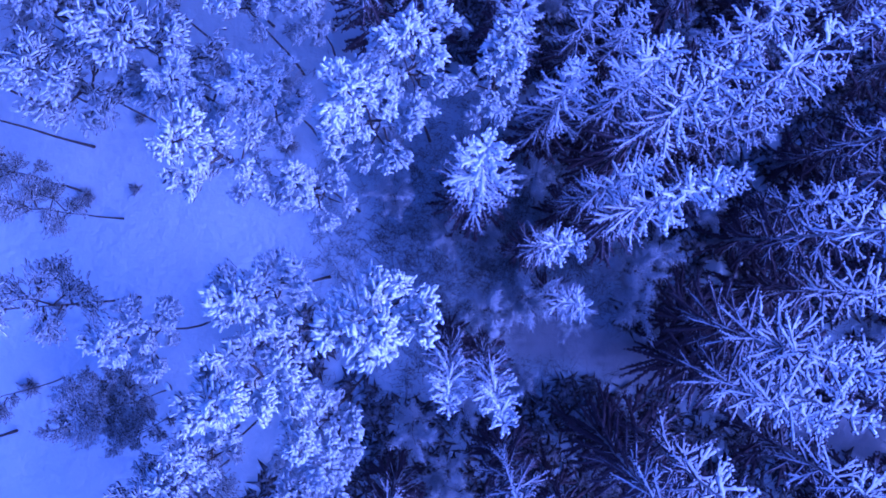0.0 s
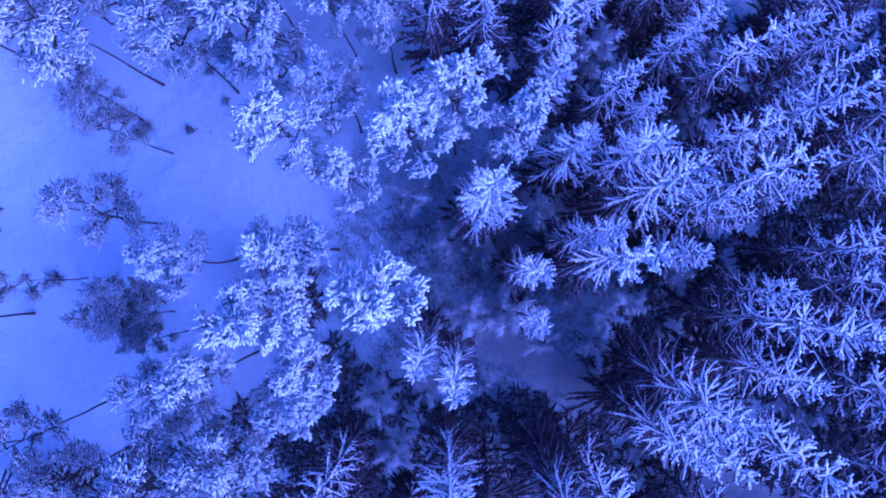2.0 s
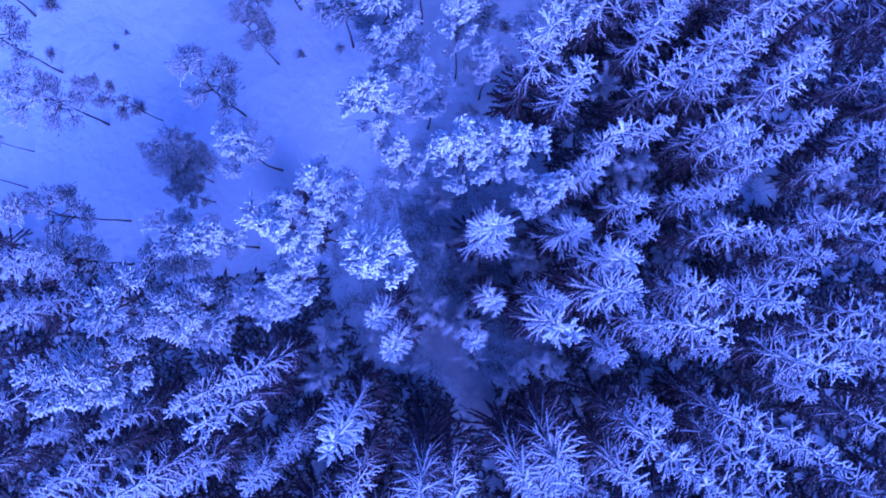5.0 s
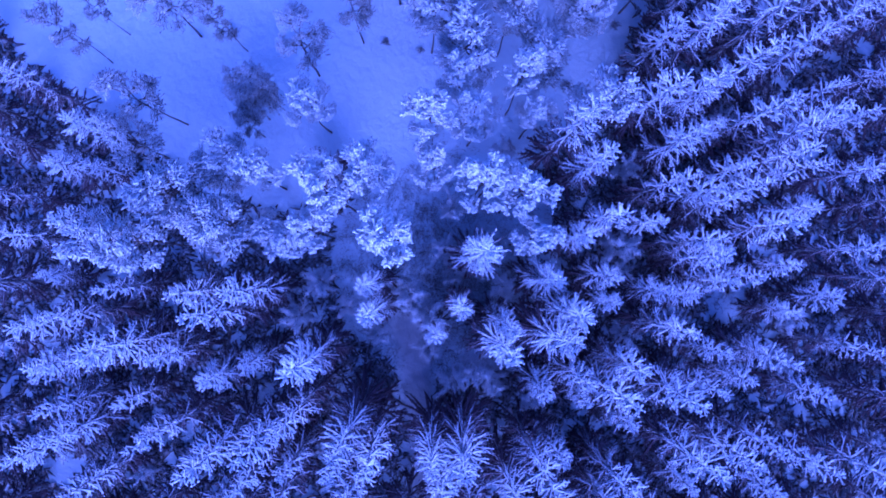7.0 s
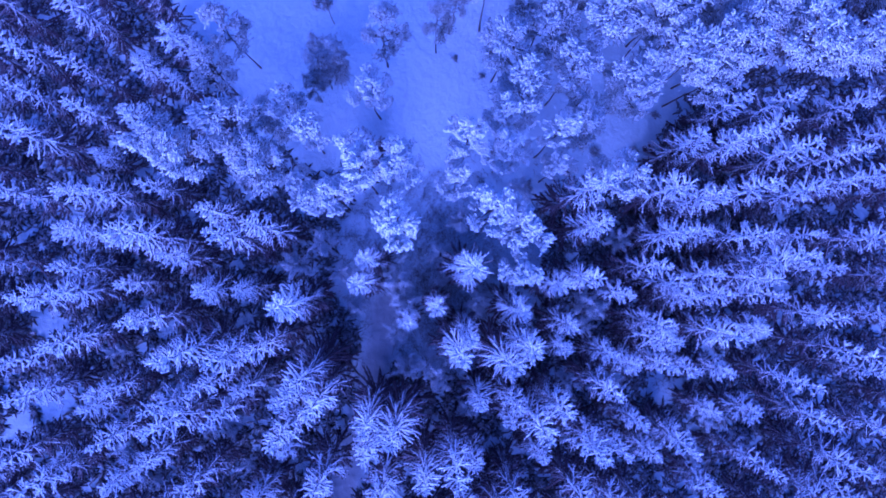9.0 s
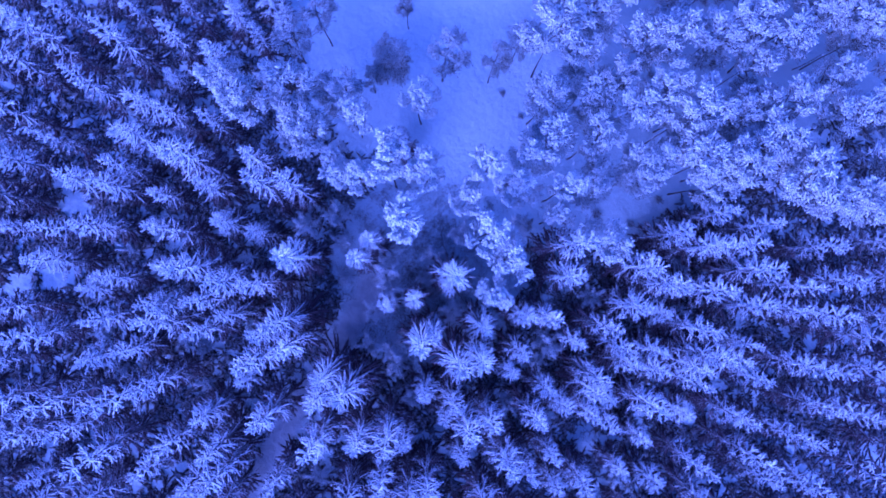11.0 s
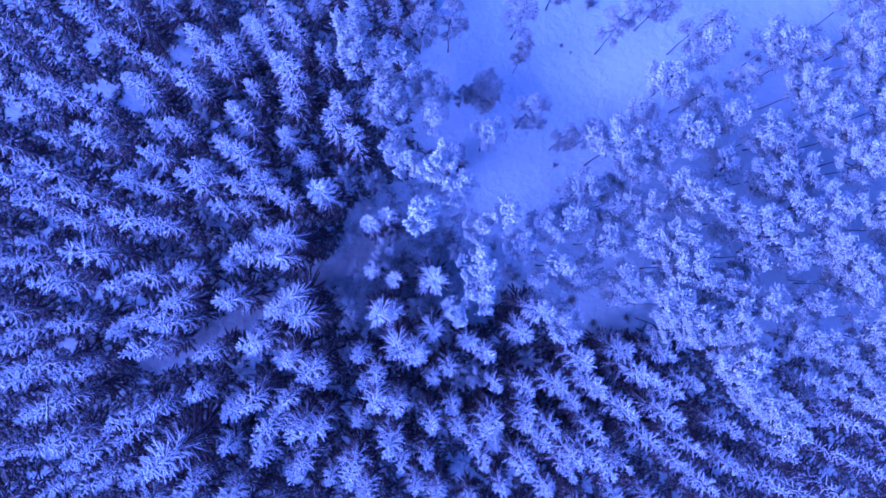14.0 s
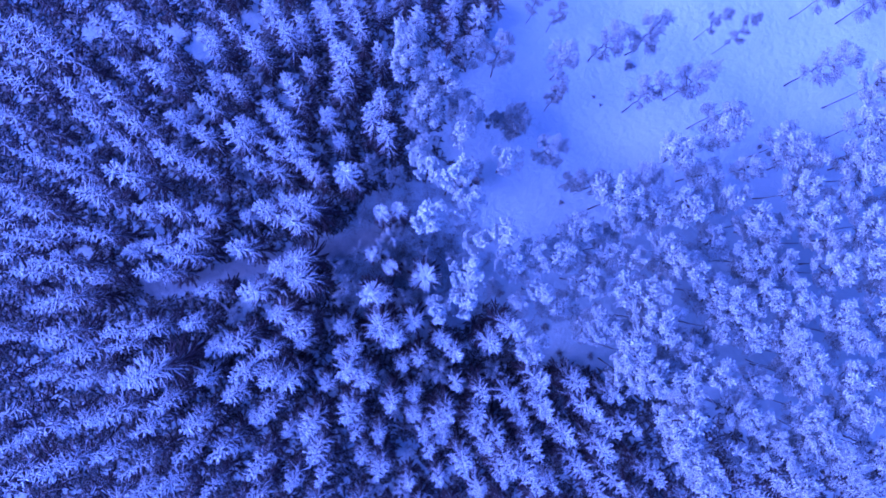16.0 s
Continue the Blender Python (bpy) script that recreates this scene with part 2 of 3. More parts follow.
def spruce_crown(seed, detail, height=20.0, radius=2.7, slim=0.5, first=0.12, broad=False):
    """Whorls of long boughs furred with short twigs, the high ones loaded with snow, the low ones thinned of it partly
    for shade; detail 2 near, 1 middle, 0 far.
    """
    w = Wood(seed)
    rng = w.rng
    up = np.array((0, 0, 1.0))
    whorls, around = ((12, 6), (13, 6), (14, 7))[detail]
    if broad:
        whorls, around = 15, 9
    fat = (0.125, 0.1, 0.06 if broad else 0.075)[detail]
    lumps = (((0.1, 0.8), (0.65, 1.0)), ((0.0, 0.6), (0.3, 1.0), (0.55, 0.8), (0.85, 0.95)), tuple((0.14 * k, (0.6, 1.1, 0.8, 1.15, 0.85, 1.1, 0.75)[k]) for k in range(7)))[detail]

    def bough(start, way, length, curl, thick, forks):
        w.shoots(start, way, length, thick, -curl, 3 if detail < 2 else 5, lumps, 0.4)
        spread = np.cross(way, up)
        spread /= np.linalg.norm(spread)
        pairs = max(2, round((1.8, 3.2, 5.6)[detail] * length))
        at = np.repeat(np.linspace(0.14, 0.97, pairs), 2) + rng.uniform(-0.05, 0.05, pairs * 2)
        side = np.tile((1.0, -1.0), pairs)
        p = start + way * (length * at)[:, None] + up * (curl * length * at * at)[:, None]
        d = way * rng.uniform(0.5, 1.0, pairs * 2)[:, None] + spread * (side * rng.uniform(0.3, 0.9, pairs * 2))[:, None] + up * rng.uniform(-0.4, 0.35, pairs * 2)[:, None]
        size = ((0.26, 0.17, 0.09 if broad else 0.14)[detail] + (0.14, 0.12, 0.12)[detail] * np.sin(math.pi * np.clip(at, 0, 1))) * (0.8 + 0.12 * length) * rng.uniform(0.6, 1.4, pairs * 2)
        w.shoots(p, d, size, (0.09, 0.075, 0.06)[detail] * rng.uniform(0.7, 1.3, pairs * 2), 0.1, 3 if detail < 2 else 4, (((0.2, 1.0),), ((0.0, 0.7), (0.8, 0.95)), ((0.0, 0.75), (0.45, 1.05), (0.88, 0.75)))[detail], 0.4)
        if forks and detail and length > 1.1:
            for hand in (-1, 1):
                if rng.random() < (0.15 if broad else 0.5):
                    at = rng.uniform(0.25, 0.6)
                    d = way + spread * hand * rng.uniform(0.35, 0.6) + up * rng.uniform(-0.12, 0.1)
                    bough(start + way * length * at + up * curl * length * at * at, d / np.linalg.norm(d), length * rng.uniform(0.35, 0.55), curl, thick * 0.9, False)

    for i in range(whorls):
        s = min(1.0, max(0.0, (i + rng.uniform(-0.3, 0.3)) / (whorls - 1)))
        z = height * (first + (0.97 - first) * s)
        reach = radius * (1 - 0.97 * s) ** slim + 0.1
        turn0 = rng.uniform(0, 6.283)
        for j in range(around):
            turn = turn0 + 6.283 * (j + rng.uniform(-0.35, 0.35)) / around
            length = reach * rng.uniform(0.68, 1.22)
            rise = -0.5 + 1.05 * s ** 1.3 + rng.uniform(-0.14, 0.14)
            out = np.array((math.cos(turn), math.sin(turn), 0.0))
            way = out + up * rise
            lift = rng.uniform(-0.5, 0.5) * height * 0.85 / whorls if 0.06 < s < 0.94 else 0
            # Less snow low down and on broad trees, which also stands in for shade.
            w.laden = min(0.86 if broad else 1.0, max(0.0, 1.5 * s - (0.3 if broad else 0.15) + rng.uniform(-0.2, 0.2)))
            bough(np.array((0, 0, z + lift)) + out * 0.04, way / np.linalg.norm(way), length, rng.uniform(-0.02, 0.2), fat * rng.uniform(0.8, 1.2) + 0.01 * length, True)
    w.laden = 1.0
    w.shoots((0, 0, height * 0.95), (0, 0, 1), height * 0.05, 0.09, 0, 4)
    return w.data("crown", SPRUCE_SNOW)


def pine_crown(seed, detail, height=18.0, radius=2.7, base=0.55, whole=False, laden=1.0, lush=1.0):
    """Crooked limbs that fork and carry fans of snowy shoots. Returns the limbs, each a Wood, and the shoots."""
    limbs, tufts = [], Wood(seed + 500)
    tufts.laden = laden
    rng = np.random.default_rng(seed)
    up = np.array((0, 0, 1.0))
    count = (9, 14, 15)[detail]

    def fan(p, aim):
        n = (4, 9, 13)[detail]
        d = aim / np.linalg.norm(aim) * 0.8 + rng.normal(0, 0.55, (n, 3))
        d[:, 2] = np.abs(d[:, 2]) * 0.7 - 0.12
        size = rng.uniform(0.22, 0.6, n) * (1.6, 1.2, 0.75)[detail]
        thick = rng.uniform(0.7, 1.35, n) * (0.19, 0.105, 0.078)[detail] * lush
        tufts.shoots(p + rng.normal(0, (0.15, 0.24, 0.12)[detail], (n, 3)), d, size, thick, 0.1, 3 if detail < 2 else 4, ((0.0, 0.6), (0.75, 1.0)) if detail < 2 else ((0.0, 0.75), (0.4, 1.05), (0.85, 0.7)), 0.45)

    def arm(start, way, length, depth):
        limbs[-1].shoots(start, way, length, 0.035 + 0.015 * length, -0.08, 4, ((0, 1.0), (0.5, 0.7)))
        way = way / np.linalg.norm(way)
        for c in range(max(2, round((1.3, 2.0, 3.2)[detail] * length))):
            at = 0.98 if c == 0 else rng.uniform(0.3, 0.95)
            fan(start + way * length * at + up * 0.08 * at * at * length, way + rng.normal(0, 0.2, 3))
        if depth:
            side = np.cross(way, up)
            side /= np.linalg.norm(side)
            for hand in (-1, 1):
                for at in ((0.45, 0.72) if length > 1.9 else (0.55,)):
                    d = way + side * hand * rng.uniform(0.4, 0.75) + up * rng.uniform(-0.05, 0.2)
                    arm(start + way * length * at, d, length * (1.05 - at) * rng.uniform(0.75, 1.05), 0)

    for i in range(count):
        s = (i + rng.uniform(0, 0.8)) / count
        z = height * (base + (0.97 - base) * s)
        turn = i * 2.4 + rng.uniform(-0.45, 0.45)
        dome = math.sqrt(max(0.03, 1 - max(0.0, (s - 0.25) / 0.8) ** 2)) * min(1.0, 0.7 + s)
        reach = radius * dome * rng.uniform(0.5, 1.4)
        rise = 0.12 + 0.75 * s ** 1.4 + rng.uniform(-0.12, 0.15)
        out = np.array((math.cos(turn), math.sin(turn), 0.0))
        start = np.array((0, 0, z - reach * rise * 0.5))
        if not whole or not limbs:
            limbs.append(Wood(seed + i))
        arm(start, out + up * rise, reach * 0.85 * math.hypot(1, rise), 1)
    for k in range((6, 10, 16)[detail]):
        a = k * 2.4
        out = np.array((math.cos(a), math.sin(a), 0.0))
        off = radius * 0.42 * math.sqrt(k / (6, 10, 16)[detail])
        fan(out * off + up * (height * 0.975 - off * 0.9), out + up * 0.4)
    return [x.data("limb", PINE_BARK) for x in limbs], tufts.data("crown", PINE_SNOW)


def birch_crown(seed, height=10.0, radius=1.9):
    """A loose head of fine frosted twigs."""
    limbs, twigs = [], Wood(seed + 500)
    rng = twigs.rng
    for i in range(16):
        z = height * rng.uniform(0.35, 0.85)
        turn = i * 2.4 + rng.uniform(-0.6, 0.6)
        reach = radius * rng.uniform(0.5, 1.05)
        way = np.array((math.cos(turn), math.sin(turn), rng.uniform(0.6, 1.5)))
        length = reach * 1.5
        limbs.append(Wood(seed + i))
        limbs[-1].shoots((0, 0, z), way, length, 0.035, 0.1, 3)
        way /= np.linalg.norm(way)
        n = 110
        at = rng.uniform(0.25, 1.0, n)
        p = np.array((0, 0, z)) + way * (length * at)[:, None] + rng.normal(0, 0.12, (n, 3))
        d = way + rng.normal(0, 0.7, (n, 3))
        twigs.shoots(p, d, rng.uniform(0.35, 0.9, n), rng.uniform(0.03, 0.05, n), 0.25, 3, ((0.0, 1.0),))
    return [x.data("limb", BIRCH_BARK) for x in limbs], twigs.data("crown", FROST)


def shrub_data(seed, dense):
    w = Wood(seed)
    rng = w.rng
    n = dense
    d = rng.normal(0, 0.6, (n, 3)) + np.array((0, 0, 0.7))
    d[:, 2] = np.abs(d[:, 2])
    w.shoots(rng.normal(0, 0.16, (n, 3)) * np.array((1, 1, 0.2)), d, rng.uniform(0.5, 1.0, n), rng.uniform(0.04, 0.08, n), 0.1, 3)
    return w.data("twigs", SHRUB)


def part(name, data, parent, label=""):
    ob = new(name, data)
    ob.parent = parent
    return tagged(ob, label)


def tree(name, parts, label, category, group):
    root = new(name)
    root.empty_display_size = 0.5
    for part_name, data in parts:
        ob = part(part_name, data, root)
        if part_name == "branchwork":
            tagged(ob, kind="stuff")
    return tagged(root, label, category, group)


def put(prototype, x, y, height, of, wide, turn, lean=0.0, lean_to=0.0):
    """A copy of a tree set on the snow, scaled to its height and girth."""
    z = float(ground_height(np.array(x), np.array(y))) - 0.05
    m = pose(x, y, z, lean * math.cos(lean_to), lean * math.sin(lean_to), turn) @ Matrix.Diagonal((wide, wide, height / of, 1))
    return copy_thing(prototype, m)


# ---- where the trees stand ----
SPRUCES_A = [(-11, -30.7, 17.8, 0.83), (-6.9, -23.4, 21.5, 1), (-10.2, -35.7, 20.7, 0.93), (-4.4, -17.6, 25, 1.1), (-3.6, -20.6, 27.8, 1.1), (-4.6, -30.7, 25.3, 1.2), (-5.7, -38.4, 20.3, 1.05), (-4.7, -33.5, 22.2, 0.9), (-2.3, -29.3, 17.8, 0.98), (-1.8, -40.5, 19.4, 0.92), (-0.1, -6.1, 27.4, 0.75), (0.3, -35.6, 14.7, 0.82), (0.7, -41.1, 18, 1.03), (4.7, -36.3, 11.3, 0.75), (4.5, -31, 23.7, 0.94), (6.2, -41.3, 20.5, 1.06), (7.6, -45.9, 19.5, 0.94), (12.2, -46.3, 18.4, 1.11), (4, -15, 27.3, 1.1), (8, -26.7, 25.1, 1.17), (12.3, -37.5, 18.8, 0.87), (2.5, -7.1, 26.7, 0.78), (21.3, -54.1, 20.7, 1.07), (9.1, -21.9, 27.7, 1.17)]
SPRUCES_B = [(7.9, -17.8, 26.6, 0.89), (17.3, -37.2, 20.2, 0.98), (13.6, -29, 24.3, 0.96), (21.5, -44.5, 20.8, 1.06), (11.7, -24.1, 25.3, 0.95), (16, -28.9, 24.4, 1.17), (34.4, -59.6, 21.1, 1.06), (13.2, -21.9, 17.6, 0.95), (37.4, -57.7, 21, 1.05), (15.4, -23.7, 24, 0.94), (28.1, -38.8, 24.7, 1.06), (22.8, -27.4, 23.6, 0.89), (25.5, -30.6, 27, 1.09), (11.5, -13.5, 29.4, 1.3), (31.9, -37.4, 21.4, 0.96), (13.5, -15.4, 25.7, 1.25), (40.8, -42.3, 13.6, 0.89), (33.1, -32.4, 24.5, 1.15), (45.3, -43.5, 19.6, 0.92), (17, -16.1, 27.5, 1.11), (41.3, -38.6, 19.3, 0.97), (14.1, -13, 25.5, 1.15), (26.8, -22, 16.5, 1.05), (30.3, -24.8, 21.7, 0.95)]
SPRUCES_C = [(39.9, -32.6, 22, 1.11), (49.8, -36.1, 20.2, 1), (47.5, -30.8, 20.5, 0.85), (30, -19.2, 20, 1.12), (43, -27.5, 19.5, 0.94), (52.2, -32.2, 20.7, 1.02), (35.5, -21.2, 19.7, 1.03), (41.7, -23.7, 11, 0.97), (24.2, -13.7, 23.1, 1.11), (32, -17.4, 25.1, 1.15), (46, -21.8, 22, 0.87), (37.1, -16.7, 25.6, 1.11), (17.4, -7.8, 25.4, 1.35), (51.1, -20.3, 24.6, 1.14), (19.9, -7.9, 23.8, 1.2), (7.2, -2.5, 20, 0.65), (32, -10.7, 21.6, 0.86), (55.7, -16.3, 22.1, 1.12), (25.4, -6.6, 24.6, 1.17), (47, -12.2, 20.7, 1.14), (42.4, -10.2, 22.3, 1.01), (18.2, -4.3, 27.5, 1.4), (53.2, -12.4, 23, 1.1), (47.5, -9.8, 20.9, 0.86)]
SPRUCES_D = [(37.1, -7.6, 19.8, 0.96), (55.5, -8.8, 22.2, 0.95), (24.5, -2.2, 22.3, 1.3), (44.6, -3.8, 26.4, 1.75), (63.6, -4.6, 23.1, 1), (31.4, -1.7, 26.6, 1.09), (58, -2.8, 23, 0.96), (53.3, -1.5, 23.5, 1.18), (67.1, 0.5, 23.1, 1.12), (63.4, 1.5, 23.1, 1.14), (51, 2.9, 20.8, 0.99), (28.2, 2, 22.2, 0.97), (22, 1.7, 29.6, 1.04), (32.6, 3.1, 25.2, 1.18), (44.5, 6.5, 19.9, 1.09), (24, 3.7, 18.5, 0.84), (29.6, 5.9, 23.8, 1.17), (5.5, 1.1, 28, 0.7), (46.8, 9.4, 22.2, 0.91), (10.4, 2.9, 30.8, 1), (42.7, 12, 22.1, 0.98), (27.5, 8.1, 24.8, 0.98), (16.9, 5.2, 17.7, 0.99), (32.8, 10.2, 24.1, 1.02)]
SPRUCES_E = [(38.9, 16.8, 22.5, 1.06), (19.6, 8.8, 17.3, 0.8), (8.3, 3.9, 28.1, 0.75), (16.9, 8.7, 22, 0.91), (28.9, 15.8, 23, 1.13), (19.5, 10.9, 25.8, 1.12), (11.7, 7.4, 30.5, 1.35), (30.5, 19.9, 20.8, 1), (32.2, 24.2, 17.8, 0.91), (22.3, 17.3, 22.6, 1.17), (18, 14, 20.9, 1.04), (23.5, 20.3, 19.7, 0.88), (25.5, 25.3, 14.1, 0.88), (10.6, 10.6, 23.8, 1), (21.1, 23.3, 16.7, 0.8), (16.2, 19.3, 23.9, 0.94), (23.2, 27.8, 20.8, 0.91), (24.1, 29, 11.1, 0.89), (11.8, 15.8, 15.7, 0.9), (6.7, 10, 22.3, 0.95), (14.8, 23.3, 15.5, 0.87), (13, 20.6, 18.1, 0.84), (8.7, 15.9, 19.9, 0.88), (14.3, 26.8, 17.9, 0.84)]
SPRUCES_F = [(15.3, 29.5, 18.1, 0.83), (11.4, 25.9, 21.1, 0.95), (12.8, 30.1, 12.1, 0.98), (17.4, 41.3, 21.4, 0.89), (9.3, 25, 24, 0.92), (11.4, 33.8, 20.4, 1.12), (1.5, 4.8, 27.9, 1.2), (4.2, 14.9, 20.1, 0.88), (5.7, 22.6, 18.8, 0.92), (7.3, 30.2, 18.4, 0.99), (10.1, 45.8, 19.8, 0.97), (7, 33.5, 19.3, 0.94), (7.5, 38.8, 20.5, 0.85), (3.3, 17.3, 25.9, 0.95), (5, 28.2, 21.1, 0.88), (5.4, 37.6, 21.6, 1.1), (4.5, 33.4, 17.3, 1.07), (2.9, 24.6, 24.8, 0.88), (3.9, 38.3, 24.1, 0.96), (3.1, 42, 21.7, 1.09), (0.9, 43.8, 19.8, 0.84), (0.2, 36.4, 23.3, 1.02), (-0.4, 33.7, 14.6, 0.98), (-0.5, 28.7, 21.1, 1.14)]
SPRUCES_G = [(-4.2, 44, 20.3, 1.04), (-5.5, 54.4, 20.5, 1.14), (-5, 49.1, 21.7, 0.91), (-2.1, 19.4, 24.3, 1.16), (-4, 34.3, 18.4, 0.87), (-4.5, 37.6, 23.9, 1.08), (-4, 30.8, 24.7, 0.99), (-8.2, 48, 22.3, 0.93), (-5.7, 28.5, 23.1, 1.09), (-8.8, 43.3, 21.6, 1.15), (-11.3, 41.3, 21.2, 1.08), (-14.4, 52.2, 18.8, 0.91), (-9.9, 35.4, 25.2, 1.17), (-11, 38.4, 17.7, 1.04), (-5.8, 18.1, 28.1, 1.12), (-14.7, 42.8, 20.5, 1), (-11.2, 32.5, 18.3, 1.06), (-14.5, 36.6, 21, 0.94)]
SPRUCES = SPRUCES_A + SPRUCES_B + SPRUCES_C + SPRUCES_D + SPRUCES_E + SPRUCES_F + SPRUCES_G
PINES_A = [(-54.7, -0.6, 18.5, 1.07), (-67.6, -3.6, 17.1, 0.54), (-46.5, -2.6, 20.1, 0.94), (-66, -7.6, 13.9, 0.57), (-27.2, -3.2, 18.8, 0.99), (-10.6, -1.4, 26, 1.09), (-52.7, -11.8, 18.3, 0.97), (-20, -4.7, 19.7, 1), (-33.9, -10.2, 16.2, 0.51), (-46, -14.2, 18.4, 0.97), (-25, -9, 12, 0.5), (-37.8, -14.8, 17.6, 1.05), (-25.7, -10.7, 11.6, 0.93), (-27.3, -11.6, 12.5, 0.55), (-24.6, -11.2, 12.5, 0.55), (-41.8, -22.9, 13.6, 0.53), (-22.8, -12.6, 13, 0.5), (-9.5, -6, 27.7, 1.1), (-39.4, -26.4, 16, 0.6), (-28.2, -20.8, 20, 0.87), (-3.4, -2.6, 30.9, 1.15), (-18.4, -14.2, 17.2, 0.83), (-15.7, -12.9, 21.8, 0.97)]
PINES_B = [(-19.2, -17.2, 12.9, 0.88), (-24.6, -24.1, 16.7, 0.96), (-17.1, -21.1, 20.2, 1.04), (-7.5, -9.9, 21.7, 0.94), (-14, -19.9, 18.5, 0.83), (-12.1, -17.2, 20.9, 0.89), (-10, -14.4, 16.2, 0.98), (-8.1, -12.2, 16.9, 1), (-16, -29.6, 18.7, 0.98), (-13.4, -25.7, 23.7, 0.91), (2.4, 10, 24.7, 0.94), (-1.9, 10.4, 24.6, 1.1), (-6.8, 22.4, 21.4, 0.94), (-20.6, 56.1, 21.3, 1), (-21.6, 53.8, 20.1, 1.05), (-20.7, 49.4, 20.2, 0.97), (-22.6, 47.7, 20.6, 0.98), (-21.1, 44.4, 23, 1.11), (-29.6, 58.1, 17.3, 0.97), (-32, 62.2, 24.2, 0.95), (-18.9, 35.1, 18.1, 0.98), (-24.7, 45, 18.2, 0.99), (-9.5, 16.7, 16.5, 0.9), (-4.6, 8, 26.9, 1.1)]
PINES_C = [(-21.4, 36.6, 21.3, 1.03), (-36.6, 61.8, 18, 1.05), (-42.6, 71.2, 17.7, 1.05), (-23.8, 38.7, 20.1, 0.95), (-20.2, 32.7, 21.2, 1.07), (-32.3, 52.1, 19.7, 0.85), (-40.8, 64.6, 20.8, 0.93), (-25.4, 39.9, 21.3, 1.09), (-31.5, 49.3, 20, 1.02), (-17.2, 25.4, 18.1, 0.76), (-41.2, 60.7, 20.5, 0.98), (-47.3, 67.7, 20.5, 1), (-19.3, 26.6, 18.7, 0.99), (-41, 56.5, 20.2, 1), (-22.7, 30.1, 18.3, 0.98), (-27.8, 36.8, 17.6, 1.01), (-15.6, 20.6, 17, 0.93), (-36.8, 48.2, 19.2, 0.87), (-31.4, 41.1, 22, 0.91), (-48, 60.8, 18.8, 0.97), (-13, 16.3, 22.7, 0.91), (-29.7, 37, 18.2, 0.84), (-49.6, 60.3, 20.3, 0.87), (-43.2, 50.9, 19.8, 0.93)]
PINES_D = [(-25.5, 29.6, 20.2, 0.95), (-43, 49.8, 16.1, 0.63), (-27.7, 30.6, 21.3, 1.02), (-49.9, 54.1, 20.2, 1.08), (-45.3, 48.5, 20, 0.99), (-35.6, 37, 18.5, 0.84), (-45.2, 44.5, 20.3, 0.9), (-45.1, 43.7, 18, 1), (-28.7, 25.9, 21.1, 0.89), (-11.4, 10.2, 19.8, 1.02), (-25.6, 22.8, 19.1, 1.05), (-39.8, 34.6, 20, 1.04), (-53.4, 44.9, 20, 1), (-38, 31.2, 18.7, 1.05), (-60.4, 49.4, 19.1, 1.05), (-44.9, 35.6, 20.3, 0.95), (-49.3, 38.9, 20.3, 1.05), (-18.3, 13.1, 20.8, 1.02), (-64.2, 45.9, 16.3, 0.54), (-15.6, 10.7, 19.8, 0.92), (-35.8, 24.5, 22.4, 0.98), (-58.1, 39.2, 19.9, 1.05), (-29.2, 19.5, 20.6, 0.68), (-61.5, 39.7, 20.4, 0.94)]
PINES_E = [(-33.7, 20.7, 23.2, 0.87), (-26.6, 16.3, 17.4, 1.05), (-76.2, 42.2, 15.7, 0.73), (-66.9, 35.6, 20, 1.05), (-8.1, 4.3, 19.5, 1.04), (-49.6, 25.2, 19.6, 0.98), (-59, 28.6, 19.9, 1.06), (-11.8, 5.6, 28.1, 0.95), (-73.1, 33.9, 13.9, 0.61), (-65.2, 29.3, 19, 0.83), (-31.4, 13.6, 18.5, 0.86), (-41, 17.2, 20.5, 1.05), (-47.4, 19.7, 20, 0.87), (-60.2, 24.3, 19.8, 0.93), (-44.1, 17.4, 14.7, 0.91), (-70.7, 26.9, 20.4, 1.01), (-70.8, 24, 19.9, 0.88), (-31.4, 10, 24.6, 1.06), (-55.2, 17.1, 16.5, 0.72), (-82.3, 25.2, 13.7, 0.64), (-77.2, 21.4, 17.5, 1.05), (-61.9, 16.7, 19.7, 0.99), (-44.8, 9.1, 19.6, 1.06), (-81.2, 16.3, 19.5, 1.01)]
PINES_F = [(-32.5, 6.1, 15.6, 0.85), (-54, 10.1, 19.9, 0.99), (-28.8, 3.7, 16, 0.7), (-55.8, 6.4, 18.3, 0.98)]
PINES = PINES_A + PINES_B + PINES_C + PINES_D + PINES_E + PINES_F
BIRCHES = [(2.7, -3.6, 12, 1.1), (5.4, -2.7, 12, 1), (13.2, -0.8, 10.5, 1), (13.6, -3.2, 10.5, 0.95), (7.6, 20.6, 11.5, 1.1), (-0.4, -16.6, 9, 1), (-3, -12.8, 9, 1), (9.3, -4.4, 8.5, 0.8), (15.6, 0.6, 9.5, 0.9), (10.2, 20, 8, 0.8), (-8, 12.8, 8.5, 0.9), (-4.4, 4.9, 9, 0.9), (-13.2, 13.4, 9, 0.9), (0.8, -11.2, 7.5, 0.8), (6.2, 6.4, 9, 0.9), (17.2, 17, 9.5, 0.9)]

